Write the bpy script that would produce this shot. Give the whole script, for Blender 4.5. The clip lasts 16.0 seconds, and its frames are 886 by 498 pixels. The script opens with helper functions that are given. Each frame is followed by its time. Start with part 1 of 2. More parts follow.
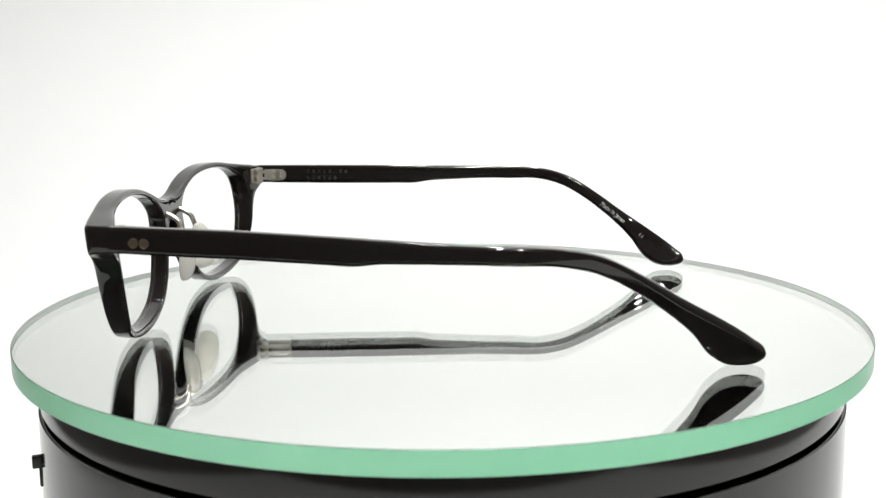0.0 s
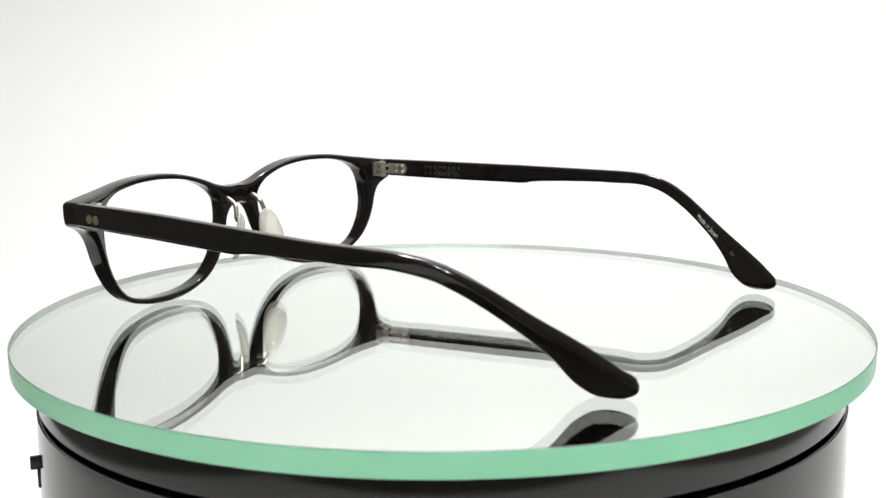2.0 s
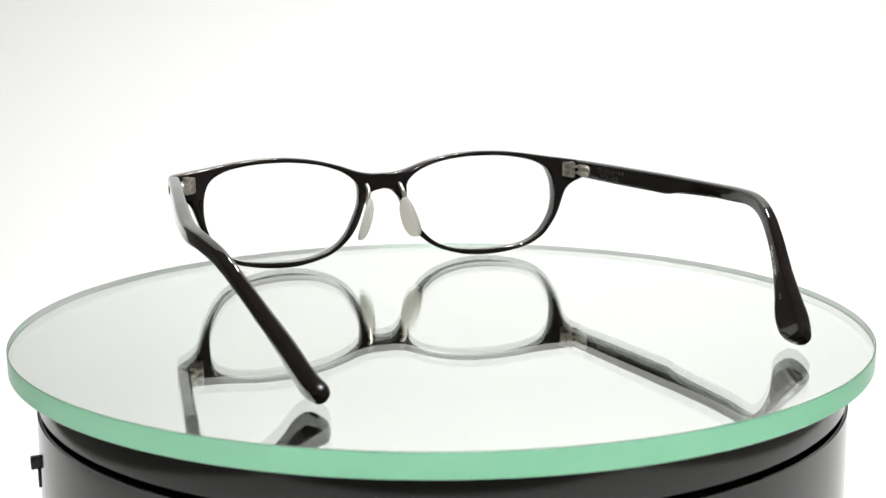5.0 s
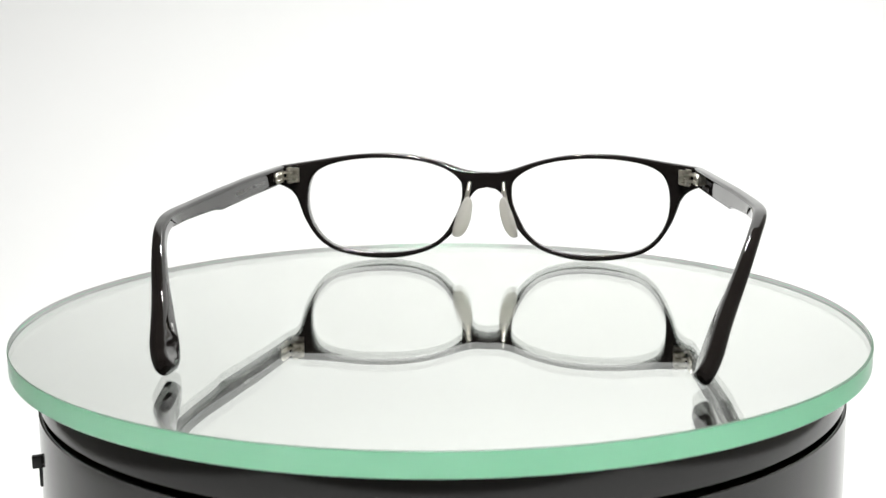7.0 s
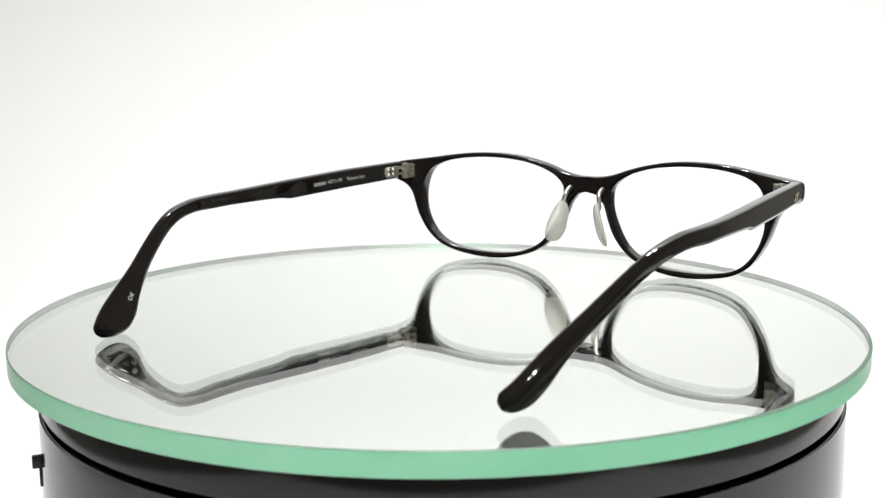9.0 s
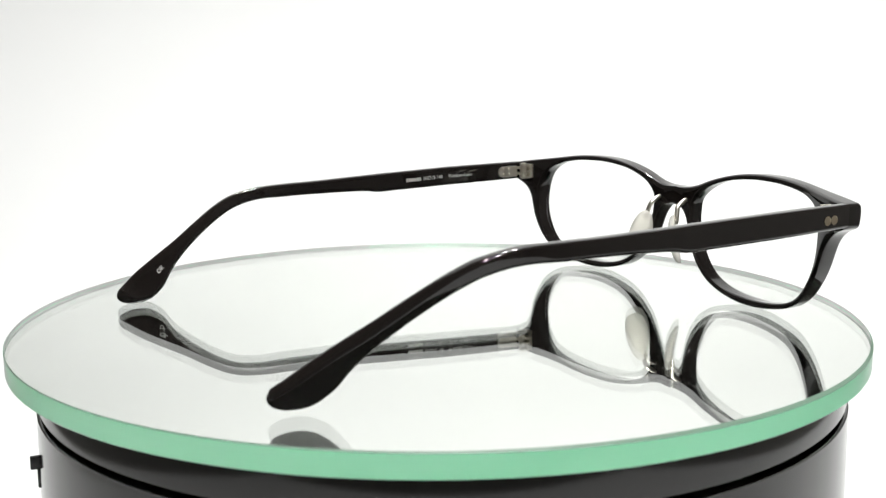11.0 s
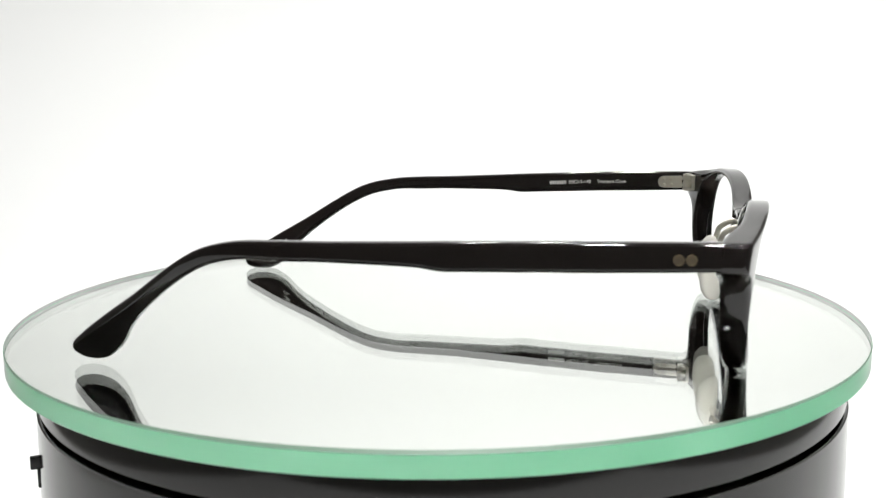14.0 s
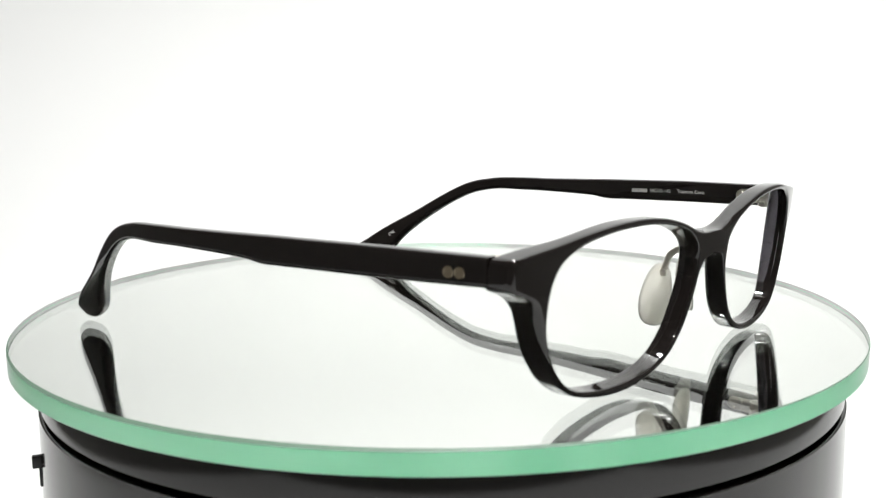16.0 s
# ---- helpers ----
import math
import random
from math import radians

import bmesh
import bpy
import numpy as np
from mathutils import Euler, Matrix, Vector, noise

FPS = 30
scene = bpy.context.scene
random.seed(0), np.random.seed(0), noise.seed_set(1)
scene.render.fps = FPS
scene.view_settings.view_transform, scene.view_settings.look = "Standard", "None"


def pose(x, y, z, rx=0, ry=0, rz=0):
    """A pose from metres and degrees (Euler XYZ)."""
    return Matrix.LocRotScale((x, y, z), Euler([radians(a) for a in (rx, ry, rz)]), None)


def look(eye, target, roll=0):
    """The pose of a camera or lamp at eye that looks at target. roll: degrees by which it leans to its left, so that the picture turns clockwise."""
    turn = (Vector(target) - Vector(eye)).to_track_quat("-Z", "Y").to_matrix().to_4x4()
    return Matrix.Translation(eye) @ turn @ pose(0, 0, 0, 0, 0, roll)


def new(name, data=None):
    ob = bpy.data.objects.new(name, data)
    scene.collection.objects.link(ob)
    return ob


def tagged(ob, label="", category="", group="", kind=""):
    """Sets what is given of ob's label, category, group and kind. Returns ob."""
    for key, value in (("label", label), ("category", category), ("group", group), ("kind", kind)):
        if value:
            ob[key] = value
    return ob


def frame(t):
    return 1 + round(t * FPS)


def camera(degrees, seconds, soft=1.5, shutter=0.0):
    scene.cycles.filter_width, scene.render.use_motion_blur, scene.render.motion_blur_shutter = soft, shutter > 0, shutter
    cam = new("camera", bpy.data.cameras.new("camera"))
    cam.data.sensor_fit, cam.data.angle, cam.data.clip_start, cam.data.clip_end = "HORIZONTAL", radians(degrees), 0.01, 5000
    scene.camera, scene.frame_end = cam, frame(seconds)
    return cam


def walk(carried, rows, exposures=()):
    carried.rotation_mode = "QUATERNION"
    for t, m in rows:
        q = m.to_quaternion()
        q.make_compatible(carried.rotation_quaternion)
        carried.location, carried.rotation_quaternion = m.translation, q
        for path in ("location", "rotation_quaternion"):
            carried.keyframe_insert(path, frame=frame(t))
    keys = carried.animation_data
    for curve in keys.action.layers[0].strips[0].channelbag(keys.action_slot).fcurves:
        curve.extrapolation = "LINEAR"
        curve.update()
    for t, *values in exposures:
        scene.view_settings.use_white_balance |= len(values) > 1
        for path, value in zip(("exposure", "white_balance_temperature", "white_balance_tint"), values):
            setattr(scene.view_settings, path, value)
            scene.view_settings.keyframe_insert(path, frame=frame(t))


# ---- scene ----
from mathutils.bvhtree import BVHTree

# ---------------------------------------------------------------- camera
# A camera on a tripod before a white sheet; its autofocus breathes
# by half a percent, kept as a 1.2 mm dolly.
cam = camera(44.0, 16.0, soft=1.2)
# the shallow focus of a close lens, set between the near and the far end of the eyeglasses
cam.data.dof.use_dof = True
cam.data.dof.focus_distance, cam.data.dof.aperture_fstop, cam.data.dof.aperture_blades = 0.274, 28.0, 6
EYE = Vector((0.0, -0.2736, 0.06264))
YAW, PITCH, ROLL = radians(0.07), radians(-9.74), -0.36
AHEAD = Vector((math.sin(YAW) * math.cos(PITCH), math.cos(YAW) * math.cos(PITCH), math.sin(PITCH)))


def stand(push):
    eye = EYE + AHEAD * push
    return look(eye, eye + AHEAD, ROLL)


NEAR = 0.0012
walk(cam, [(0.0, stand(0)), (1.6, stand(0)), (2.0, stand(NEAR)), (4.3, stand(NEAR)), (6.2, stand(0)),
           (9.3, stand(0)), (11.2, stand(NEAR)), (14.5, stand(NEAR)), (15.1, stand(0)), (16.0, stand(0))],
     exposures=[(0.0, -0.03), (4.2, -0.02), (6.3, -0.06), (9.2, -0.06), (11.3, 0.0), (16.0, 0.0)])

# ---------------------------------------------------------------- light
world = bpy.data.worlds.new("dim_room")
scene.world = world
world.use_nodes = True
world.node_tree.nodes["Background"].inputs[0].default_value = (0.9, 0.95, 1.0, 1)
world.node_tree.nodes["Background"].inputs[1].default_value = 0.012


def led(x, y, z, across, watts, tx, ty, tz):
    data = bpy.data.lights.new("led_lamp", "AREA")
    data.shape, data.size, data.energy = "DISK", across, watts
    data.color = (1.0, 1.0, 0.985)
    ob = new("led_lamp", data)
    ob.matrix_world = look((x, y, z), (tx, ty, tz))
    return ob


# four small LED heads over the table: a pair above the camera, a pair above the back of the sheet
for lx, ly, lz, watts, tx, ty, tz in ((0.02, -0.46, 0.84, 3.7, 0.28, 0.18, 0.2), (0.14, -0.46, 0.84, 8.5, 0.36, 0.18, 0.2),
                                      (-0.02, 0.33, 0.75, 1.6, 0.12, 0.0, 0.0), (0.05, 0.33, 0.75, 2.6, 0.16, 0.0, 0.0)):
    led(lx, ly, lz, 0.045, watts, tx, ty, tz)

# ---------------------------------------------------------------- materials


def material(name, color, rough=0.5, metal=0.0, ior=1.5, bump=0.0, scale=400.0, vary=0.0, coat=0.0, rough_vary=0.0):
    m = bpy.data.materials.new(name)
    m.use_nodes = True
    nt = m.node_tree
    b = nt.nodes["Principled BSDF"]
    b.inputs["Base Color"].default_value = (*color, 1)
    b.inputs["Roughness"].default_value = rough
    b.inputs["Metallic"].default_value = metal
    b.inputs["IOR"].default_value = ior
    b.inputs["Coat Weight"].default_value = coat
    if bump or vary or rough_vary:
        geo = nt.nodes.new("ShaderNodeTexCoord")
        fine = nt.nodes.new("ShaderNodeTexNoise")
        fine.inputs["Scale"].default_value = scale
        fine.inputs["Detail"].default_value = 4
        nt.links.new(geo.outputs["Object"], fine.inputs["Vector"])
        broad = nt.nodes.new("ShaderNodeTexNoise")
        broad.inputs["Scale"].default_value = scale * 0.08
        nt.links.new(geo.outputs["Object"], broad.inputs["Vector"])
        if bump:
            bp = nt.nodes.new("ShaderNodeBump")
            bp.inputs["Strength"].default_value = bump
            bp.inputs["Distance"].default_value = 0.0003
            nt.links.new(fine.outputs["Fac"], bp.inputs["Height"])
            nt.links.new(bp.outputs["Normal"], b.inputs["Normal"])
        if vary:
            ramp = nt.nodes.new("ShaderNodeMapRange")
            ramp.inputs["To Min"].default_value, ramp.inputs["To Max"].default_value = 1 - vary, 1 + vary
            nt.links.new(broad.outputs["Fac"], ramp.inputs["Value"])
            mul = nt.nodes.new("ShaderNodeMixRGB")
            mul.blend_type = "MULTIPLY"
            mul.inputs[0].default_value = 1
            mul.inputs[1].default_value = (*color, 1)
            nt.links.new(ramp.outputs["Result"], mul.inputs[2])
            nt.links.new(mul.outputs[0], b.inputs["Base Color"])
        if rough_vary:
            rr = nt.nodes.new("ShaderNodeMapRange")
            rr.inputs["To Min"].default_value, rr.inputs["To Max"].default_value = rough - rough_vary, rough + rough_vary
            nt.links.new(broad.outputs["Fac"], rr.inputs["Value"])
            nt.links.new(rr.outputs["Result"], b.inputs["Roughness"])
    return m


def glass_material(name, color, ior=1.52):
    m = bpy.data.materials.new(name)
    m.use_nodes = True
    nt = m.node_tree
    nt.nodes.remove(nt.nodes["Principled BSDF"])
    g = nt.nodes.new("ShaderNodeBsdfGlass")
    g.inputs["Color"].default_value = (*color, 1)
    g.inputs["Roughness"].default_value = 0.0
    g.inputs["IOR"].default_value = ior
    nt.links.new(g.outputs[0], nt.nodes["Material Output"].inputs["Surface"])
    return m


def coated_lens_material(name):
    """A plano lens with an anti-reflection coat: almost all light passes, a faint lilac gloss stays."""
    m = bpy.data.materials.new(name)
    m.use_nodes = True
    nt = m.node_tree
    nt.nodes.remove(nt.nodes["Principled BSDF"])
    clear = nt.nodes.new("ShaderNodeBsdfTransparent")
    clear.inputs["Color"].default_value = (0.992, 0.992, 0.99, 1)
    gloss = nt.nodes.new("ShaderNodeBsdfGlossy")
    gloss.inputs["Roughness"].default_value = 0.0
    gloss.inputs["Color"].default_value = (0.92, 0.87, 1.0, 1)
    edge_on = nt.nodes.new("ShaderNodeLayerWeight")
    edge_on.inputs["Blend"].default_value = 0.5
    steep = nt.nodes.new("ShaderNodeMath")
    steep.operation = "POWER"
    steep.inputs[1].default_value = 4.0
    nt.links.new(edge_on.outputs["Facing"], steep.inputs[0])
    fres = nt.nodes.new("ShaderNodeMath")
    fres.operation = "MULTIPLY_ADD"
    fres.inputs[1].default_value, fres.inputs[2].default_value = 0.12, 0.006
    nt.links.new(steep.outputs[0], fres.inputs[0])
    mix = nt.nodes.new("ShaderNodeMixShader")
    nt.links.new(fres.outputs[0], mix.inputs[0])
    nt.links.new(clear.outputs[0], mix.inputs[1])
    nt.links.new(gloss.outputs[0], mix.inputs[2])
    nt.links.new(mix.outputs[0], nt.nodes["Material Output"].inputs["Surface"])
    return m


def translucent_material(name, diffuse, through_color, share, rough, ior=1.5, clear=0.0):
    """A body that scatters light and lets some of it through, with a gloss on top."""
    m = bpy.data.materials.new(name)
    m.use_nodes = True
    nt = m.node_tree
    nt.nodes.remove(nt.nodes["Principled BSDF"])
    diff = nt.nodes.new("ShaderNodeBsdfDiffuse")
    diff.inputs["Color"].default_value = (*diffuse, 1)
    trans = nt.nodes.new("ShaderNodeBsdfTranslucent")
    trans.inputs["Color"].default_value = (*through_color, 1)
    mix = nt.nodes.new("ShaderNodeMixShader")
    mix.inputs[0].default_value = share
    nt.links.new(diff.outputs[0], mix.inputs[1])
    nt.links.new(trans.outputs[0], mix.inputs[2])
    if clear:
        bend = nt.nodes.new("ShaderNodeBsdfTransparent")
        bend.inputs["Color"].default_value = (*through_color, 1)
        milky = mix
        mix = nt.nodes.new("ShaderNodeMixShader")
        mix.inputs[0].default_value = clear
        nt.links.new(milky.outputs[0], mix.inputs[1])
        nt.links.new(bend.outputs[0], mix.inputs[2])
    gloss = nt.nodes.new("ShaderNodeBsdfGlossy")
    gloss.inputs["Roughness"].default_value = rough
    fres = nt.nodes.new("ShaderNodeFresnel")
    fres.inputs["IOR"].default_value = ior
    top = nt.nodes.new("ShaderNodeMixShader")
    nt.links.new(fres.outputs[0], top.inputs[0])
    nt.links.new(mix.outputs[0], top.inputs[1])
    nt.links.new(gloss.outputs[0], top.inputs[2])
    nt.links.new(top.outputs[0], nt.nodes["Material Output"].inputs["Surface"])
    return m


ACETATE = material("black_acetate", (0.0085, 0.0068, 0.0062), rough=0.03, ior=1.5, bump=0.02, scale=220, rough_vary=0.012)
STEEL = material("hinge_steel", (0.86, 0.82, 0.73), rough=0.3, metal=1.0, bump=0.05, scale=900, rough_vary=0.06)
RIVET = material("rivet_metal", (0.62, 0.53, 0.40), rough=0.13, metal=1.0, bump=0.02, scale=900)
PRINT = material("white_print", (0.62, 0.62, 0.60), rough=0.6)
FOIL = material("grey_foil_stamp", (0.045, 0.045, 0.047), rough=0.4)
LENS_EDGE = translucent_material("frosted_lens_edge", (0.80, 0.78, 0.82), (0.85, 0.84, 0.88), 0.5, 0.3)
LENS = coated_lens_material("coated_clear_lens")
PANE = glass_material("mirror_glass", (0.989, 1.0, 0.990), 1.52)
SILVER = material("mirror_silver", (0.986, 0.993, 0.982), rough=0.0, metal=1.0)
# ground green edge of float glass: light from inside the pane leaves through it
EDGE = translucent_material("green_glass_edge", (0.03, 0.80, 0.33), (0.78, 1.0, 0.86), 0.6, 0.28, 1.3)
# upper bevel: the dark surroundings it reflects are put into its base colour
BEVEL = material("ground_bevel_dark_reflection", (0.17, 0.27, 0.20), rough=0.5, bump=0.1, scale=2500)
PLASTIC = material("black_plastic", (0.009, 0.0082, 0.0075), rough=0.11, bump=0.012, scale=1200, vary=0.2, rough_vary=0.03)
SWITCH = material("switch_plastic", (0.015, 0.015, 0.016), rough=0.45)
PAPER = material("white_backdrop_sheet", (0.82, 0.825, 0.82), rough=0.7, bump=0.05, scale=60, vary=0.02)
WALL = material("room_wall_paint", (0.55, 0.54, 0.52), rough=0.8, bump=0.1, scale=30, vary=0.06)

PAD = translucent_material("clear_silicone", (0.98, 0.965, 0.91), (0.99, 0.975, 0.925), 0.45, 0.14, 1.3, clear=0.35)

# ---------------------------------------------------------------- helpers
MM = 0.001


def part(name, bm, mat, parent=None, label="", smooth=True):
    """One mesh object from a bmesh in millimetres."""
    bmesh.ops.scale(bm, vec=(MM, MM, MM), verts=bm.verts)
    bmesh.ops.recalc_face_normals(bm, faces=bm.faces)
    me = bpy.data.meshes.new(name)
    bm.to_mesh(me)
    bm.free()
    for f in me.polygons:
        f.use_smooth = smooth
    for k in (mat if isinstance(mat, (list, tuple)) else [mat]):
        me.materials.append(k)
    ob = new(name, me)
    if parent:
        ob.parent = parent
    if label:
        ob["label"] = label
    return ob


def crease(ob, angle=35):
    me = ob.data
    bm = bmesh.new()
    bm.from_mesh(me)
    for e in bm.edges:
        if len(e.link_faces) == 2 and e.calc_face_angle(0) > radians(angle):
            e.smooth = False
    bm.to_mesh(me)
    bm.free()
    return ob


def flat_sides(ob):
    """Keep broad faces flat in their shading, so that only the fillets round off."""
    mod = ob.modifiers.new("weighted_normals", "WEIGHTED_NORMAL")
    mod.mode, mod.weight, mod.keep_sharp = "FACE_AREA", 60, True
    return ob


def catmull(points, steps, closed=False):
    n = len(points)
    out = []
    for i in range(n if closed else n - 1):
        p = [np.array(points[k % n] if closed else points[min(max(k, 0), n - 1)], float) for k in (i - 1, i, i + 1, i + 2)]
        for s in range(steps):
            t = s / steps
            out.append(0.5 * (2 * p[1] + (p[2] - p[0]) * t + (2 * p[0] - 5 * p[1] + 4 * p[2] - p[3]) * t * t
                              + (3 * p[1] - p[0] - 3 * p[2] + p[3]) * t ** 3))
    if not closed:
        out.append(np.array(points[-1], float))
    return out


def loft(bm, rings, closed=True, cap=True, around=False):
    """Skin between rings of points; around joins the last ring to the first."""
    vs = [[bm.verts.new(Vector(p)) for p in r] for r in rings]
    n = len(vs[0])
    last = len(vs) if around else len(vs) - 1
    for i in range(last):
        a, b = vs[i], vs[(i + 1) % len(vs)]
        for j in range(n if closed else n - 1):
            k = (j + 1) % n
            bm.faces.new((a[j], a[k], b[k], b[j]))
    if cap and not around:
        bm.faces.new(vs[0])
        bm.faces.new(vs[-1])
    return vs


def lathe(bm, profile, n=128):
    """Turn (radius, height) pairs about the z axis; a radius of zero closes the end."""
    rings = []
    for r, z in profile:
        if r == 0:
            rings.append([bm.verts.new((0, 0, z))])
        else:
            rings.append([bm.verts.new((r * math.cos(2 * math.pi * k / n), r * math.sin(2 * math.pi * k / n), z)) for k in range(n)])
    faces = []
    for a, b in zip(rings, rings[1:]):
        row = []
        for k in range(n):
            l = (k + 1) % n
            if len(a) == 1 and len(b) > 1:
                row.append(bm.faces.new((a[0], b[k], b[l])))
            elif len(b) == 1:
                row.append(bm.faces.new((a[k], a[l], b[0])))
            else:
                row.append(bm.faces.new((a[k], a[l], b[l], b[k])))
        faces.append(row)
    return faces


def block(bm, m, sx, sy, sz, bevel=0.0, seg=2):
    """A box of that size at the pose m, with rounded edges."""
    made = bmesh.ops.create_cube(bm, size=1.0, matrix=m @ Matrix.Diagonal((sx, sy, sz, 1)))
    if bevel:
        edges = list({e for v in made["verts"] for e in v.link_edges})
        bmesh.ops.bevel(bm, geom=edges, offset=bevel, segments=seg, affect="EDGES", profile=0.6)


def tube(bm, pts, r, n=10):
    """A round wire along points; r a number or one radius a point."""
    rings = []
    for i, p in enumerate(pts):
        p = Vector(p)
        d = (Vector(pts[min(i + 1, len(pts) - 1)]) - Vector(pts[max(i - 1, 0)])).normalized()
        a = d.orthogonal().normalized() if i == 0 else (prev - d * prev.dot(d)).normalized()
        prev = a
        b = d.cross(a)
        rr = r[i] if isinstance(r, (list, tuple)) else r
        rings.append([p + (a * math.cos(2 * math.pi * k / n) + b * math.sin(2 * math.pi * k / n)) * rr for k in range(n)])
    loft(bm, rings)


# ---------------------------------------------------------------- surroundings
def backdrop():
    """A white sheet that sweeps from the table top up behind the turntable."""
    bm = bmesh.new()
    prof = [(-400, -110)]
    prof += [(150 + 250 * math.sin(a), 140 - 250 * math.cos(a)) for a in [math.pi / 2 * k / 18 for k in range(19)]]
    prof += [(400, 700)]
    rings = []
    for i, (y, z) in enumerate(prof):
        a = 0 if i == 0 else min(1, (i - 1) / 18) * math.pi / 2
        ny, nz = math.sin(a) * 1.2, -math.cos(a) * 1.2
        rings.append([(-322, y, z), (365, y, z), (365, y + ny, z + nz), (-322, y + ny, z + nz)])
    loft(bm, rings)
    tagged(crease(part("backdrop", bm, PAPER), 40), "seamless white sheet sweeping from table to back", "backdrop", kind="structure")


def table():
    """Plain table that carries the sheet."""
    root = new("table")
    tagged(root, "plain matt table under the white sheet", "table", kind="structure")
    bm = bmesh.new()
    block(bm, pose(11.5, 7, -126.2), 690, 806, 30, 2)
    part("tabletop", bm, WALL, root, smooth=False)
    for x in (-290, 313):
        for y in (-350, 365):
            bm = bmesh.new()
            block(bm, pose(x, y, -470.6), 45, 45, 658.7, 2)
            part("leg", bm, WALL, root, smooth=False)


def room():
    """Plain walls of the dim room round the table."""
    x0, x1, y0, y1, z0, z1 = -1500.0, 1700.0, -2100.0, 1100.0, -800.0, 1600.0
    cx, cy, cz = (x0 + x1) / 2, (y0 + y1) / 2, (z0 + z1) / 2
    for nm, m, sx, sy, sz in (("wall_west", pose(x0 - 50, cy, cz), 100, y1 - y0 + 200, z1 - z0), ("wall_east", pose(x1 + 50, cy, cz), 100, y1 - y0 + 200, z1 - z0),
                              ("wall_south", pose(cx, y0 - 50, cz), x1 - x0, 100, z1 - z0), ("wall_north", pose(cx, y1 + 50, cz), x1 - x0, 100, z1 - z0)):
        bm = bmesh.new()
        block(bm, m, sx, sy, sz)
        tagged(part(nm, bm, WALL, smooth=False), "plain matt wall of the dim room", "wall", kind="structure")
    bm = bmesh.new()
    block(bm, pose(cx, cy, z0 - 50), x1 - x0 + 200, y1 - y0 + 200, 100)
    tagged(part("floor", bm, WALL, smooth=False), "plain matt floor of the dim room", "floor", kind="structure")
    bm = bmesh.new()
    block(bm, pose(cx, cy, z1 + 50), x1 - x0 + 200, y1 - y0 + 200, 100)
    tagged(part("ceiling", bm, WALL, smooth=False), "plain matt ceiling of the dim room", "ceiling", kind="structure")


backdrop()
table()
room()


# ---------------------------------------------------------------- turntable
def turntable_base():
    root = new("turntable_base")
    tagged(root, "glossy black plastic round turntable base on white sheet", "turntable")
    bm = bmesh.new()
    lathe(bm, [(0, -5.15), (95.6, -5.15), (96.9, -5.6), (97.5, -6.6), (97.6, -13.5), (97.3, -13.9), (95.5, -14.0), (0, -14.0)], 192)
    flat_sides(crease(part("turning_head", bm, PLASTIC, root), 40))
    bm = bmesh.new()
    lathe(bm, [(0, -14.2), (95.4, -14.2), (95.4, -15.0), (97.5, -15.05), (98.0, -15.4), (98.2, -30), (98.8, -104), (97.8, -108.4), (95, -110), (0, -110)], 192)
    body = flat_sides(crease(part("body", bm, PLASTIC, root), 40))
    ang = math.atan2(-36.0, -91.3)
    out = Matrix.Rotation(ang, 4, "Z")
    bm = bmesh.new()
    block(bm, out @ pose(98.8, 0, -26.4), 2.6, 1.7, 2.9, 0.3)
    part("knob", bm, SWITCH, root, "small black push button")
    bm = bmesh.new()
    block(bm, out @ pose(98.15, 0, -29.9), 1.1, 2.2, 4.6, 0.3)
    part("switch_plate", bm, SWITCH, body, "narrow black switch plate")
    return root


def mirror_plate():
    root = new("mirror_plate")
    tagged(root, "round thick mirror glass with green edge on the turntable", "mirror")
    bm = bmesh.new()
    r = 103.4
    rows = lathe(bm, [(0, 0), (r - 0.3, 0), (r, -0.3), (r, -4.7), (r - 0.3, -5), (0, -5)], 256)
    for i, row in enumerate(rows):
        for f in row:
            f.material_index = (0, 3, 1, 1, 2)[i]
    # the upper edge is ground by hand, with a broader bevel along one stretch
    for v in bm.verts:
        away = (math.degrees(math.atan2(v.co.y, v.co.x)) - 12 + 180) % 360 - 180
        wide = 0.17 + 0.5 * math.exp(-(away / 45) ** 2)
        if v.co.z > -0.4 and v.co.xy.length > r - 0.1:
            v.co.z = -wide
        elif v.co.z > -0.1 and v.co.xy.length > 1:
            v.co.xy *= (r - wide) / v.co.xy.length
    crease(part("glass_disc", bm, [PANE, EDGE, SILVER, BEVEL], root), 30)
    return root


base = turntable_base()
plate = mirror_plate()


# ---------------------------------------------------------------- eyeglasses
OUTER = [(0, 27.7), (4, 27.9), (8, 28.7), (13, 30.4), (18, 31.8), (24, 33.0), (30, 33.6), (36, 33.7), (42, 33.4), (48, 32.7),
         (54, 31.8), (60, 31.0), (64.9, 30.3)]
OUTER2 = [(66.0, 29.6), (66.3, 27.4), (66.1, 25.2)]
OUTER3 = [(65.2, 24.4), (63.2, 23.5), (61.4, 22.2), (60.0, 20.2), (59, 17.5), (57.8, 14.2), (56, 10.7), (53.4, 6.9), (50, 4.0), (46, 2.2), (40, 0.9),
          (34, 0.3), (28, 0.5), (22.5, 1.6), (17.8, 3.2), (14.2, 5.4), (11, 8.4), (8.6, 11.8), (7, 15.5), (5.6, 19.2), (3.8, 21.6),
          (2, 22.7), (0, 23.1)]
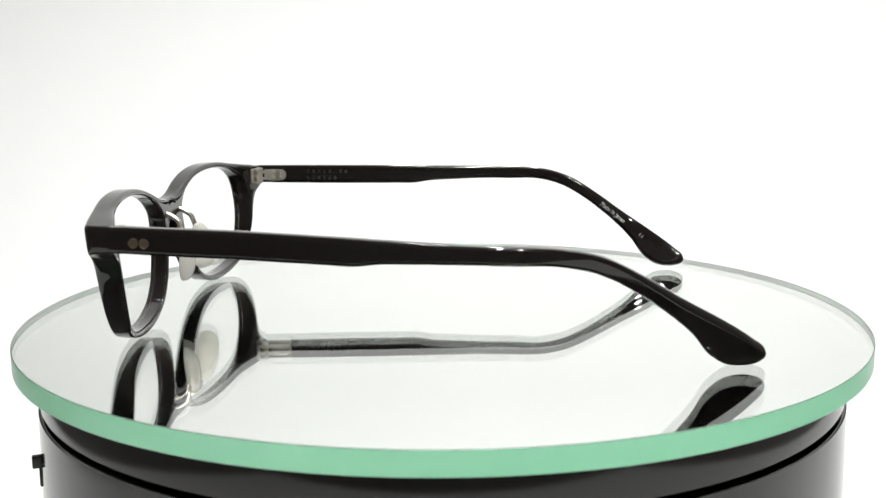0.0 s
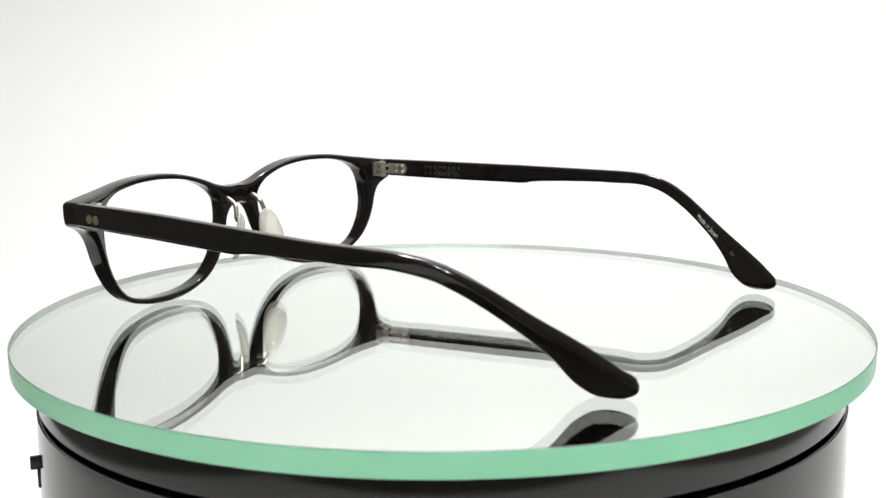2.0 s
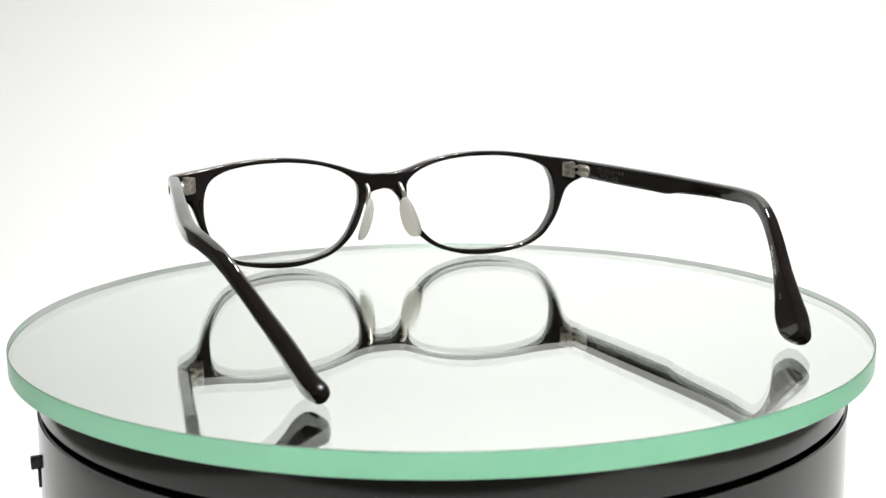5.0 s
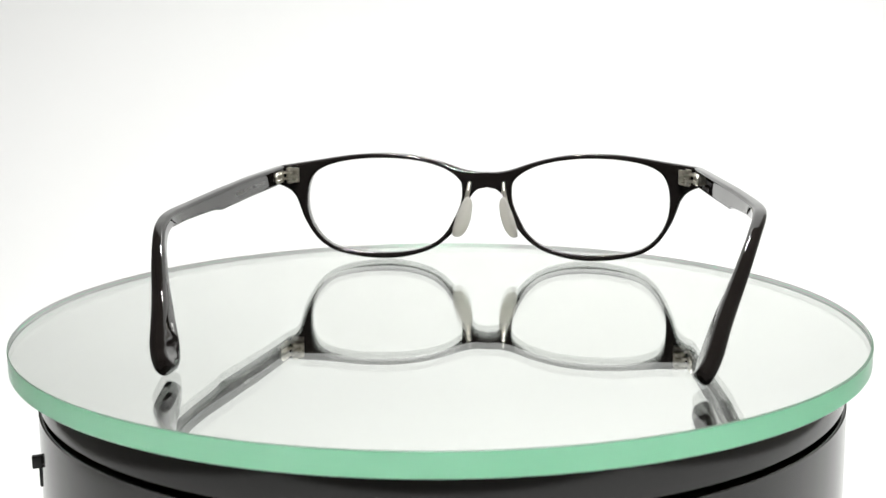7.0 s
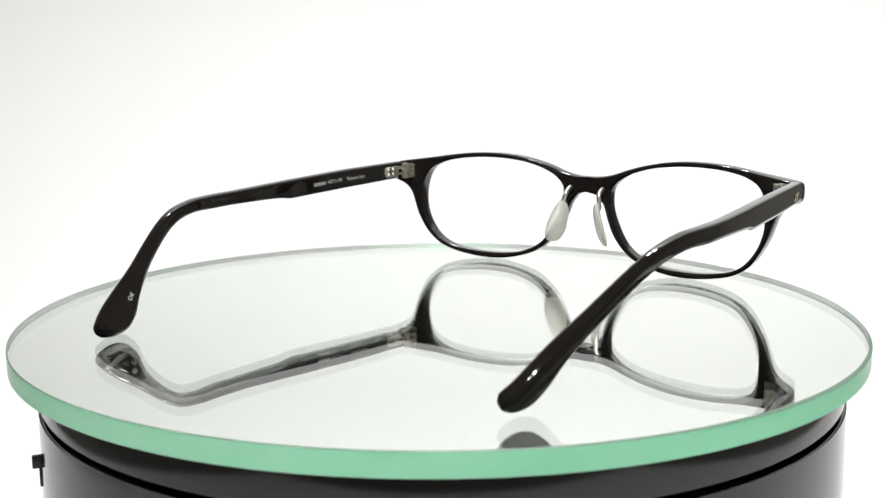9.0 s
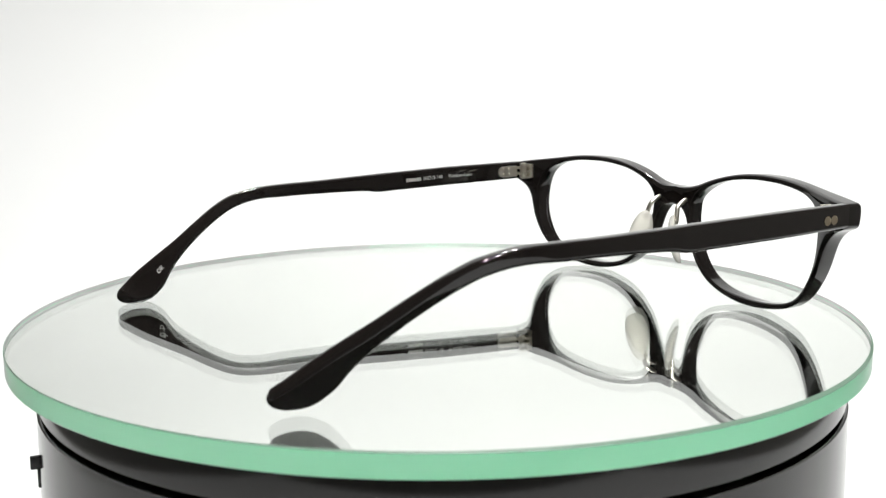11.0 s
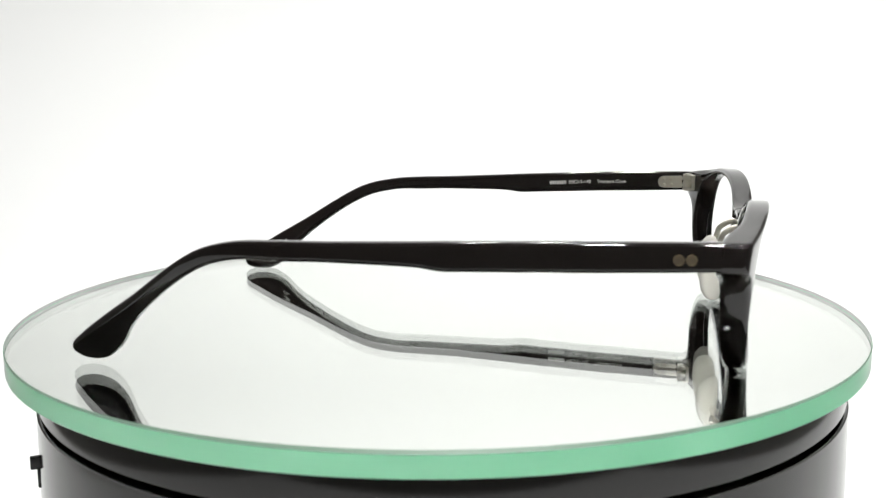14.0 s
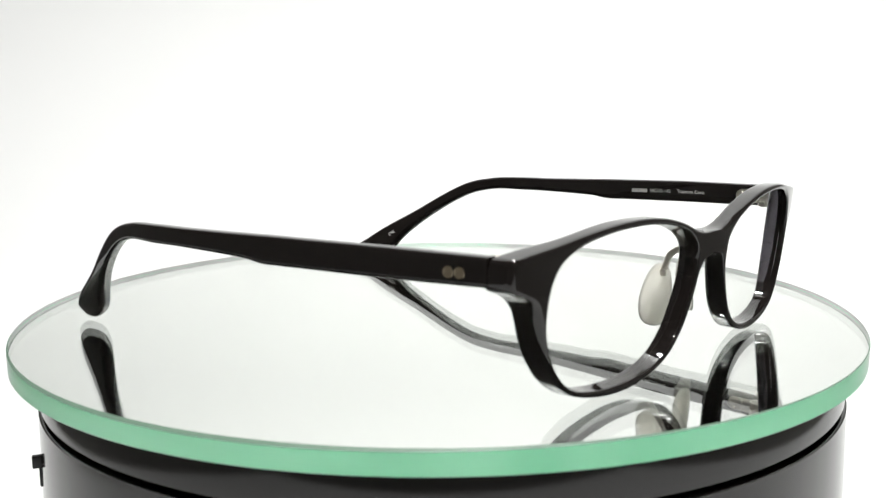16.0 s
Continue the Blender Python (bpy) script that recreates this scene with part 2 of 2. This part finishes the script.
INNER = [(8.0, 21.2), (8.6, 25.0), (13, 28.5), (20, 30.9), (28, 32.0), (35, 32.2), (42, 31.8), (48.6, 30.6), (53.3, 28.5), (55.5, 25.5), (56.4, 21.0),
         (56.1, 15.4), (54.2, 10.4), (50.4, 5.9), (45, 3.45), (35.4, 2.25), (25, 2.65), (17.8, 4.8), (13.1, 8.6), (10.2, 13.6), (8.5, 17.6)]
CX, CZ = 32.5, 17.0


def front_y(x, z):
    return 8.6 - 6.9 * (abs(x) / 64.5) ** 2.5 + 0.095 * (z - 31)


def depth(x):
    s = min(max((abs(x) - 48) / 14, 0), 1)
    return 4.5 + 1.4 * s * s * (3 - 2 * s)


def polar(curve):
    """Radius by angle about the lens centre, from a list of points."""
    pts = [(math.atan2(z - CZ, x - CX), math.hypot(x - CX, z - CZ)) for x, z in curve]
    pts.sort()
    a, r = [p[0] for p in pts], [p[1] for p in pts]
    a = [a[-1] - 2 * math.pi] + a + [a[0] + 2 * math.pi]
    r = [r[-1]] + r + [r[0]]
    return lambda t: float(np.interp(t, a, r))


def eye_curves():
    o1 = catmull(OUTER, 6)
    o2 = catmull([OUTER[-1]] + OUTER2 + [OUTER3[0]], 4)
    o3 = catmull(OUTER3, 6)
    outer = o1[:-1] + o2[:-1] + o3
    inner = catmull(INNER, 8, True)
    return outer, inner


def frame_front(root):
    outer, inner = eye_curves()
    rin = polar(inner)
    bm = bmesh.new()
    for side in (1, -1):
        rings = []
        seam = [(0, 27.7 - 4.6 * k / 4) for k in range(1, 4)]
        pts = [tuple(p) for p in outer] + seam[::-1]
        for x, z in pts:
            a = math.atan2(z - CZ, x - CX)
            ri, ro = rin(a), math.hypot(x - CX, z - CZ)
            ca, sa = math.cos(a), math.sin(a)
            w = ro - ri
            r = min(0.8, w * 0.32)
            k = 0.0 if x < 0.01 else min(1.0, x / 2.0)
            q, e = min(1.25, w * 0.45) * k, min(1.3, w * 0.55) * k
            t = depth(x)
            prof = [(0, r), (0.134 * r, 0.5 * r), (0.5 * r, 0.134 * r), (r, 0)]
            prof += [(w * 0.5, 0)] + [(w - q, 0), (w - 0.5 * q, 0.134 * e), (w - 0.134 * q, 0.5 * e), (w, e), (w, t * 0.5), (w, t - e), (w - 0.134 * q, t - 0.5 * e), (w - 0.5 * q, t - 0.134 * e), (w - q, t)]
            prof += [(w * 0.5, t), (r, t), (0.5 * r, t - 0.134 * r), (0.134 * r, t - 0.5 * r), (0, t - r), (0, t * 0.5)]
            ring = []
            for u, v in prof:
                # the opening widens a little towards the front
                ri2 = ri + 0.4 * (v / t) * max(0.0, 1 - u / max(w, 0.1)) * (0.4 + 0.6 * max(ca, 0))
                px, pz = CX + (ri2 + u) * ca, CZ + (ri2 + u) * sa
                # the thickness grows only towards the end piece
                d = depth(px)
                ring.append((side * px, front_y(px, pz) - d + v * d / t, pz))
            rings.append(ring)
        loft(bm, rings, around=True)
    bmesh.ops.remove_doubles(bm, verts=bm.verts, dist=0.02)
    dead = [f for f in bm.faces if all(abs(v.co.x) < 0.05 for v in f.verts)]
    bmesh.ops.delete(bm, geom=dead, context="FACES")
    ob = part("frame_front", bm, ACETATE, root, "polished black acetate rims and bridge")
    flat_sides(crease(ob, 50))
    return ob


def lens(root, side):
    _, inner = eye_curves()
    bm = bmesh.new()
    fr, bk = [], []
    n = len(inner)
    for k in range(0, 7):
        s = (1.012, 0.9, 0.72, 0.52, 0.32, 0.14, 0.0)[k]
        if k < 6:
            ring = [(CX + (x - CX) * s, CZ + (z - CZ) * s) for x, z in inner]
        else:
            ring = [(CX, CZ)]
        fr.append([bm.verts.new((side * x, front_y(x, z) - 1.5 + 0.5 * (1 - s), z)) for x, z in ring])
        bk.append([bm.verts.new((side * x, front_y(x, z) - 2.9 + 0.5 * (1 - s), z)) for x, z in ring])
    for layer in (fr, bk):
        for a, b in zip(layer, layer[1:]):
            for j in range(n):
                k = (j + 1) % n
                if len(b) == 1:
                    bm.faces.new((a[j], a[k], b[0]))
                else:
                    bm.faces.new((a[j], a[k], b[k], b[j]))
    for j in range(n):
        k = (j + 1) % n
        bm.faces.new((fr[0][j], fr[0][k], bk[0][k], bk[0][j])).material_index = 1
    ob = part("lens", bm, [LENS, LENS_EDGE], root, "clear uncoloured lens")
    crease(ob, 40)
    ob.visible_shadow = False
    return ob


def nose_pad(root, side):
    bm = bmesh.new()
    rings = []
    axis_top, axis_bot = Vector((5.6, -1.0, 20.6)), Vector((9.5, -1.6, 7.9))
    ax = (axis_bot - axis_top)
    length = ax.length
    ax.normalize()
    wide = Vector((-0.62, 0.78, 0.0))
    wide = (wide - ax * wide.dot(ax)).normalized()
    thick = ax.cross(wide)
    for k in range(15):
        a = math.pi * k / 14
        s = 0.5 - 0.5 * math.cos(a)
        h = max(math.sin(a), 0.03) ** 0.75
        w = 3.5 * h * (0.8 + 0.28 * s)
        t = 1.15 * h
        c = axis_top + ax * (length * s) - thick * (0.9 * math.sin(a))
        rings.append([c + wide * w * math.cos(2 * math.pi * j / 20) + thick * t * math.sin(2 * math.pi * j / 20) for j in range(20)])
    loft(bm, [[(side * p.x, p.y, p.z) for p in r] for r in rings])
    ob = part("nose_pad", bm, PAD, root, "clear milky silicone nose pad")
    bm = bmesh.new()
    wire = catmull([(5.4, 5.6, 24.6), (5.4, 3.0, 24.2), (5.5, 0.7, 22.8), (5.8, 0.1, 21.4), (6.2, -0.4, 19.6)], 5)
    tube(bm, [(side * x, y, z) for x, y, z in wire], 0.68)
    block(bm, pose(side * 5.4, 4.3, 24.0), 1.5, 1.2, 3.6, 0.3)
    block(bm, pose(side * 6.4, -0.6, 18.9, 0, side * 17, 0), 0.8, 1.3, 1.6, 0.3)
    part("pad_arm", bm, STEEL, ob, "bent metal pad arm")
    return ob


# side view of a temple: (y, z) of the upper and the lower edge
ARM = [(-4.0, 30.4, -4.0, 25.0), (-25, 30.3, -25, 24.6), (-48, 30.1, -48, 24.45), (-53.5, 30.05, -54, 24.45), (-58.5, 29.95, -59.5, 25.2),
       (-75, 29.7, -75, 25.8), (-85, 29.6, -84.5, 25.8), (-93.5, 29.2, -92.2, 25.8), (-100.5, 27.6, -98.4, 24.6), (-106, 25.0, -103.7, 22.3),
       (-112.5, 20.8, -110, 18.3), (-120.5, 15.1, -117, 12.8), (-126.5, 11.0, -121.2, 8.3), (-131.5, 7.4, -124.0, 4.3),
       (-134.0, 5.4, -127.0, 1.7), (-135.2, 4.5, -129.4, 0.75), (-136.0, 3.8, -131.7, 0.5), (-136.4, 3.2, -133.7, 0.75), (-136.45, 2.7, -135.1, 1.3)]
WAY_Y = [-140, -131, -118, -105, -92, -80, -60, -28, -2, 10]
WAY_R = [51.4, 54.0, 60.3, 65.4, 69.2, 69.9, 68.9, 66.5, 64.6, 63.6]
WAY_L = [52.2, 55.4, 61.1, 65.6, 69.3, 70.0, 69.0, 66.6, 64.6, 63.6]
SAG_Y = [-136.5, -130, -118, -95, -74, -52, -30, -6]
SAG_L = [0.1, -0.3, -1.6, -2.6, -2.2, -1.4, -0.6, -0.2]
SAG_R = [0.8, 0.5, 0, 0, 0, 0, 0, 0]


def arm_point(side, y, z, at=None):
    """A point in a temple's side view, moved out to its bowed path (taken at the place at, or at y)."""
    way = WAY_R if side > 0 else WAY_L
    sag = SAG_R if side > 0 else SAG_L
    at = y if at is None else at
    return side * smooth_interp(at, WAY_Y, way), y * (1.0 if side > 0 else 1.006), z + float(np.interp(y, SAG_Y, sag))


def smooth_interp(y, ys, vs):
    """Mean of the broken line over 14 mm, so that the temple bends softly."""
    return float(np.mean([np.interp(y + d, ys, vs) for d in (-7, -4.5, -2, 0, 2, 4.5, 7)]))


def temple(root, side):
    rows = catmull(ARM, 5)
    bm = bmesh.new()
    rings = []
    n = len(rows)
    for i, (yt, zt, yb, zb) in enumerate(rows):
        s = i / (n - 1)
        mid = (yt + yb) / 2
        tail = min(max((-mid - 104) / 16, 0), 1)
        half = 1.7 - 0.25 * min(max((-mid - 84) / 16, 0), 1) + 0.35 * tail
        tip = min(max((mid + 136.5) / 2.4, 0.0), 1.0)
        half *= math.sqrt(max(1 - (1 - tip) ** 2, 0.06))
        lean = (1.0 if side > 0 else 1.2) * tail
        top = Vector(arm_point(side, yt, zt, mid)) + Vector((side * (lean * 0.3 - 0.4 * tail), 0, 0))
        bot = Vector(arm_point(side, yb, zb, mid)) - Vector((side * (lean * 0.7 + 0.4 * tail), 0, 0))
        up = top - bot
        a = rows[max(i - 1, 0)]
        b = rows[min(i + 1, n - 1)]
        pa = Vector(arm_point(side, (a[0] + a[2]) / 2, (a[1] + a[3]) / 2))
        pb = Vector(arm_point(side, (b[0] + b[2]) / 2, (b[1] + b[3]) / 2))
        along = (pb - pa).normalized()
        out = up.cross(along).normalized()
        if out.x * side < 0:
            out = -out
        r = min(0.95 + 0.4 * tail, up.length * 0.4, half * 0.8)
        u = up.normalized()
        ring = []
        for cx, cu, start in ((half - r, -r, 0), (half - r, r, 1), (-(half - r), r, 2), (-(half - r), -r, 3)):
            centre = (top - u * r) if cu < 0 and start in (0, 3) else (bot + u * r)
            base_angle = {0: 90, 1: 0, 2: 270, 3: 180}[start]
            for k in range(4):
                ang = radians(base_angle - 30 * k)
                ring.append(centre + out * (cx + r * math.cos(ang)) + u * (r * math.sin(ang)))
        rings.append([tuple(p) for p in ring])
    mean = sum((Vector(p) for p in ring), Vector()) / len(ring)
    for size, push in ((0.8, 0.3), (0.45, 0.5)):
        rings.append([tuple(mean + (p - mean) * size + along * push) for p in ring])
    loft(bm, rings)
    return flat_sides(crease(part("temple", bm, ACETATE, root, "polished black acetate temple with flared tip"), 50))


def arm_frame(side, y, inner, lift=0.0):
    """Pose on a temple's flat face at y: x along the temple to the front, z out of the face."""
    i = np.interp(-y, [-(r[0] + r[2]) / 2 for r in ARM], [(r[1] + r[3]) / 2 for r in ARM])
    c = Vector(arm_point(side, y, float(i)))
    j = np.interp(-(y + 3), [-(r[0] + r[2]) / 2 for r in ARM], [(r[1] + r[3]) / 2 for r in ARM])
    k = np.interp(-(y - 3), [-(r[0] + r[2]) / 2 for r in ARM], [(r[1] + r[3]) / 2 for r in ARM])
    along = (Vector(arm_point(side, y + 3, float(j))) - Vector(arm_point(side, y - 3, float(k)))).normalized()
    nrm = Vector((-side if inner else side, 0, 0))
    nrm = (nrm - along * nrm.dot(along)).normalized()
    up = nrm.cross(along)
    if up.z < 0:
        along, up = -along, nrm.cross(-along)
    m = Matrix((along, up, nrm)).transposed().to_4x4()
    m.translation = c + nrm * (1.7 + lift)
    return m


def lay_on(bm, tp, nrm, lift):
    """Move the points of a flat print onto the temple's skin, along the face normal."""
    tree = BVHTree.FromPolygons([v.co / MM for v in tp.data.vertices], [tuple(p.vertices) for p in tp.data.polygons])
    for v in bm.verts:
        hit = tree.ray_cast(v.co + nrm * 6, -nrm)[0]
        if hit is not None:
            v.co = hit + nrm * lift


def writing(words, size, m, parent, mat=PRINT, name="lettering", label=""):
    """Printed words as a thin mesh at the pose m (millimetres), centred."""
    cu = bpy.data.curves.new("letters", "FONT")
    cu.body, cu.size, cu.extrude, cu.align_x, cu.align_y, cu.resolution_u = words, size, 0.0, "CENTER", "CENTER", 3
    tmp = bpy.data.objects.new("letters", cu)
    scene.collection.objects.link(tmp)
    bpy.context.view_layer.update()
    me = bpy.data.meshes.new_from_object(tmp.evaluated_get(bpy.context.evaluated_depsgraph_get()))
    bpy.data.objects.remove(tmp)
    bm = bmesh.new()
    bm.from_mesh(me)
    bmesh.ops.transform(bm, matrix=m, verts=bm.verts)
    lay_on(bm, parent, m.to_3x3() @ Vector((0, 0, 1)), 0.02)
    return part(name, bm, mat, parent, label, smooth=False)


def bars(rows, m, parent, mat, label):
    """Plain bars of (x, y, width, height) where writing is left out."""
    bm = bmesh.new()
    for x, y, w, h in rows:
        block(bm, m @ pose(x, y, 0), w, h, 0.03)
    lay_on(bm, parent, m.to_3x3() @ Vector((0, 0, 1)), 0.02)
    return part("stamp", bm, mat, parent, label, smooth=False)


def temple_details(tp, side):
    # two round rivets through the outer face
    for y in (-9.3, -11.55):
        bm = bmesh.new()
        m = arm_frame(side, y, False)
        bmesh.ops.create_cone(bm, cap_ends=True, segments=28, radius1=1.06, radius2=1.0, depth=0.12, matrix=m @ pose(0, -0.3, 0.03))
        ring = [m @ Vector((1.0 * math.cos(2 * math.pi * k / 28), -0.3 + 1.0 * math.sin(2 * math.pi * k / 28), 0.08)) for k in range(29)]
        tube(bm, ring, 0.09, 6)
        part("rivet", bm, RIVET, tp, "round metal rivet head", smooth=False)
    # hinge leaf on the inner face
    bm = bmesh.new()
    m = arm_frame(side, -9.6, True)
    block(bm, m @ pose(-0.6 if side > 0 else 0.6, -0.2, 0.15), 5.4, 3.5, 0.55, 0.25)
    bmesh.ops.create_cone(bm, cap_ends=True, segments=24, radius1=1.75, radius2=1.65, depth=0.55, matrix=m @ pose(1.9 if side > 0 else -1.9, -0.2, 0.15))
    for dx in (-0.3, 1.8) if side > 0 else (0.3, -1.8):
        for dy in (-1.0, 0.7):
            bmesh.ops.create_uvsphere(bm, u_segments=10, v_segments=6, radius=0.5, matrix=m @ pose(dx, dy, 0.35))
    leaf = part("hinge_leaf", bm, STEEL, tp, "riveted steel hinge leaf")
    crease(leaf, 30)
    if side > 0:
        m = arm_frame(side, -26.0, True, 0.01)
        bars([(i * 1.7 - 5.9, 0.95, 0.85, 1.05) for i in range(8)] + [(i * 1.7 - 5.9, -1.05, 0.85, 1.05) for i in range(6)], m, tp, FOIL,
             "faint stamped lettering bars")
        writing("Made in Japan", 1.7, arm_frame(side, -116.2, True, 0.25), tp)
        bars([(-0.5, 0, 0.55, 0.9), (0.4, 0, 0.55, 0.9)], arm_frame(side, -124.6, True, 0.25), tp, FOIL, "small faint stamped mark")
    else:
        bars([((i - 3) * 0.72, 0, 0.62, 1.0) for i in range(7)], arm_frame(side, -42.4, True, 0.01), tp, PRINT, "white printed code bar")
        writing("50\u25a115-142", 1.4, arm_frame(side, -35.9, True, 0.01), tp)
        writing("Titanium Core", 1.4, arm_frame(side, -26.6, True, 0.01), tp)
        writing("OK", 1.6, arm_frame(side, -125.2, True, 0.3), tp)


def front_hinge(front, side):
    """Steel knuckles between the end piece and the temple."""
    bm = bmesh.new()
    block(bm, pose(side * 59.9, -3.45, 27.4), 2.2, 1.0, 4.4, 0.25)
    for k in range(5):
        z = 25.5 + 0.95 * k
        x = 61.2 + 0.5 * (k % 2)
        bmesh.ops.create_cone(bm, cap_ends=True, segments=20, radius1=1.35, radius2=1.35, depth=0.78, matrix=pose(side * x, -5.0, z))
        block(bm, pose(side * (x - 0.9 if k % 2 == 0 else x + 0.6), -4.4 if k % 2 == 0 else -5.8, z), 2.2, 1.5, 0.78, 0.15)
    bmesh.ops.create_cone(bm, cap_ends=True, segments=20, radius1=0.8, radius2=0.7, depth=5.1, matrix=pose(side * 61.4, -5.0, 27.4))
    ob = part("hinge_knuckle", bm, STEEL, front, "steel barrel hinge")
    return crease(ob, 30)


def eyeglasses():
    root = new("eyeglasses")
    tagged(root, "black acetate eyeglasses with open temples, standing on mirror glass", "eyeglasses")
    front = frame_front(root)
    for side in (1, -1):
        lens(root, side)
        nose_pad(root, side)
        front_hinge(front, side)
        temple_details(temple(root, side), side)
    return root


specs = eyeglasses()


# ---------------------------------------------------------------- movement
def motions():
    """The mirror plate and the eyeglasses on it turn clockwise at an even pace."""
    times = [k * 0.1 for k in range(161)]

    def turn(t):
        return Matrix.Rotation(radians(86.26 - 13.328 * t), 4, "Z")

    def drift(t):
        # the spindle runs a little out of true
        return Matrix.Translation((0.0002, 0.0022 * math.cos(radians(86.26 - 13.328 * t)) ** 2, 0))

    walk(specs, [(t, drift(t) @ turn(t) @ pose(0.00557, 0.06717, 0)) for t in times])
    walk(plate, [(t, Matrix.Translation((-0.0004, 0.0008, 0)) @ turn(t) @ pose(0.00008, -0.00055, 0)) for t in times])


motions()
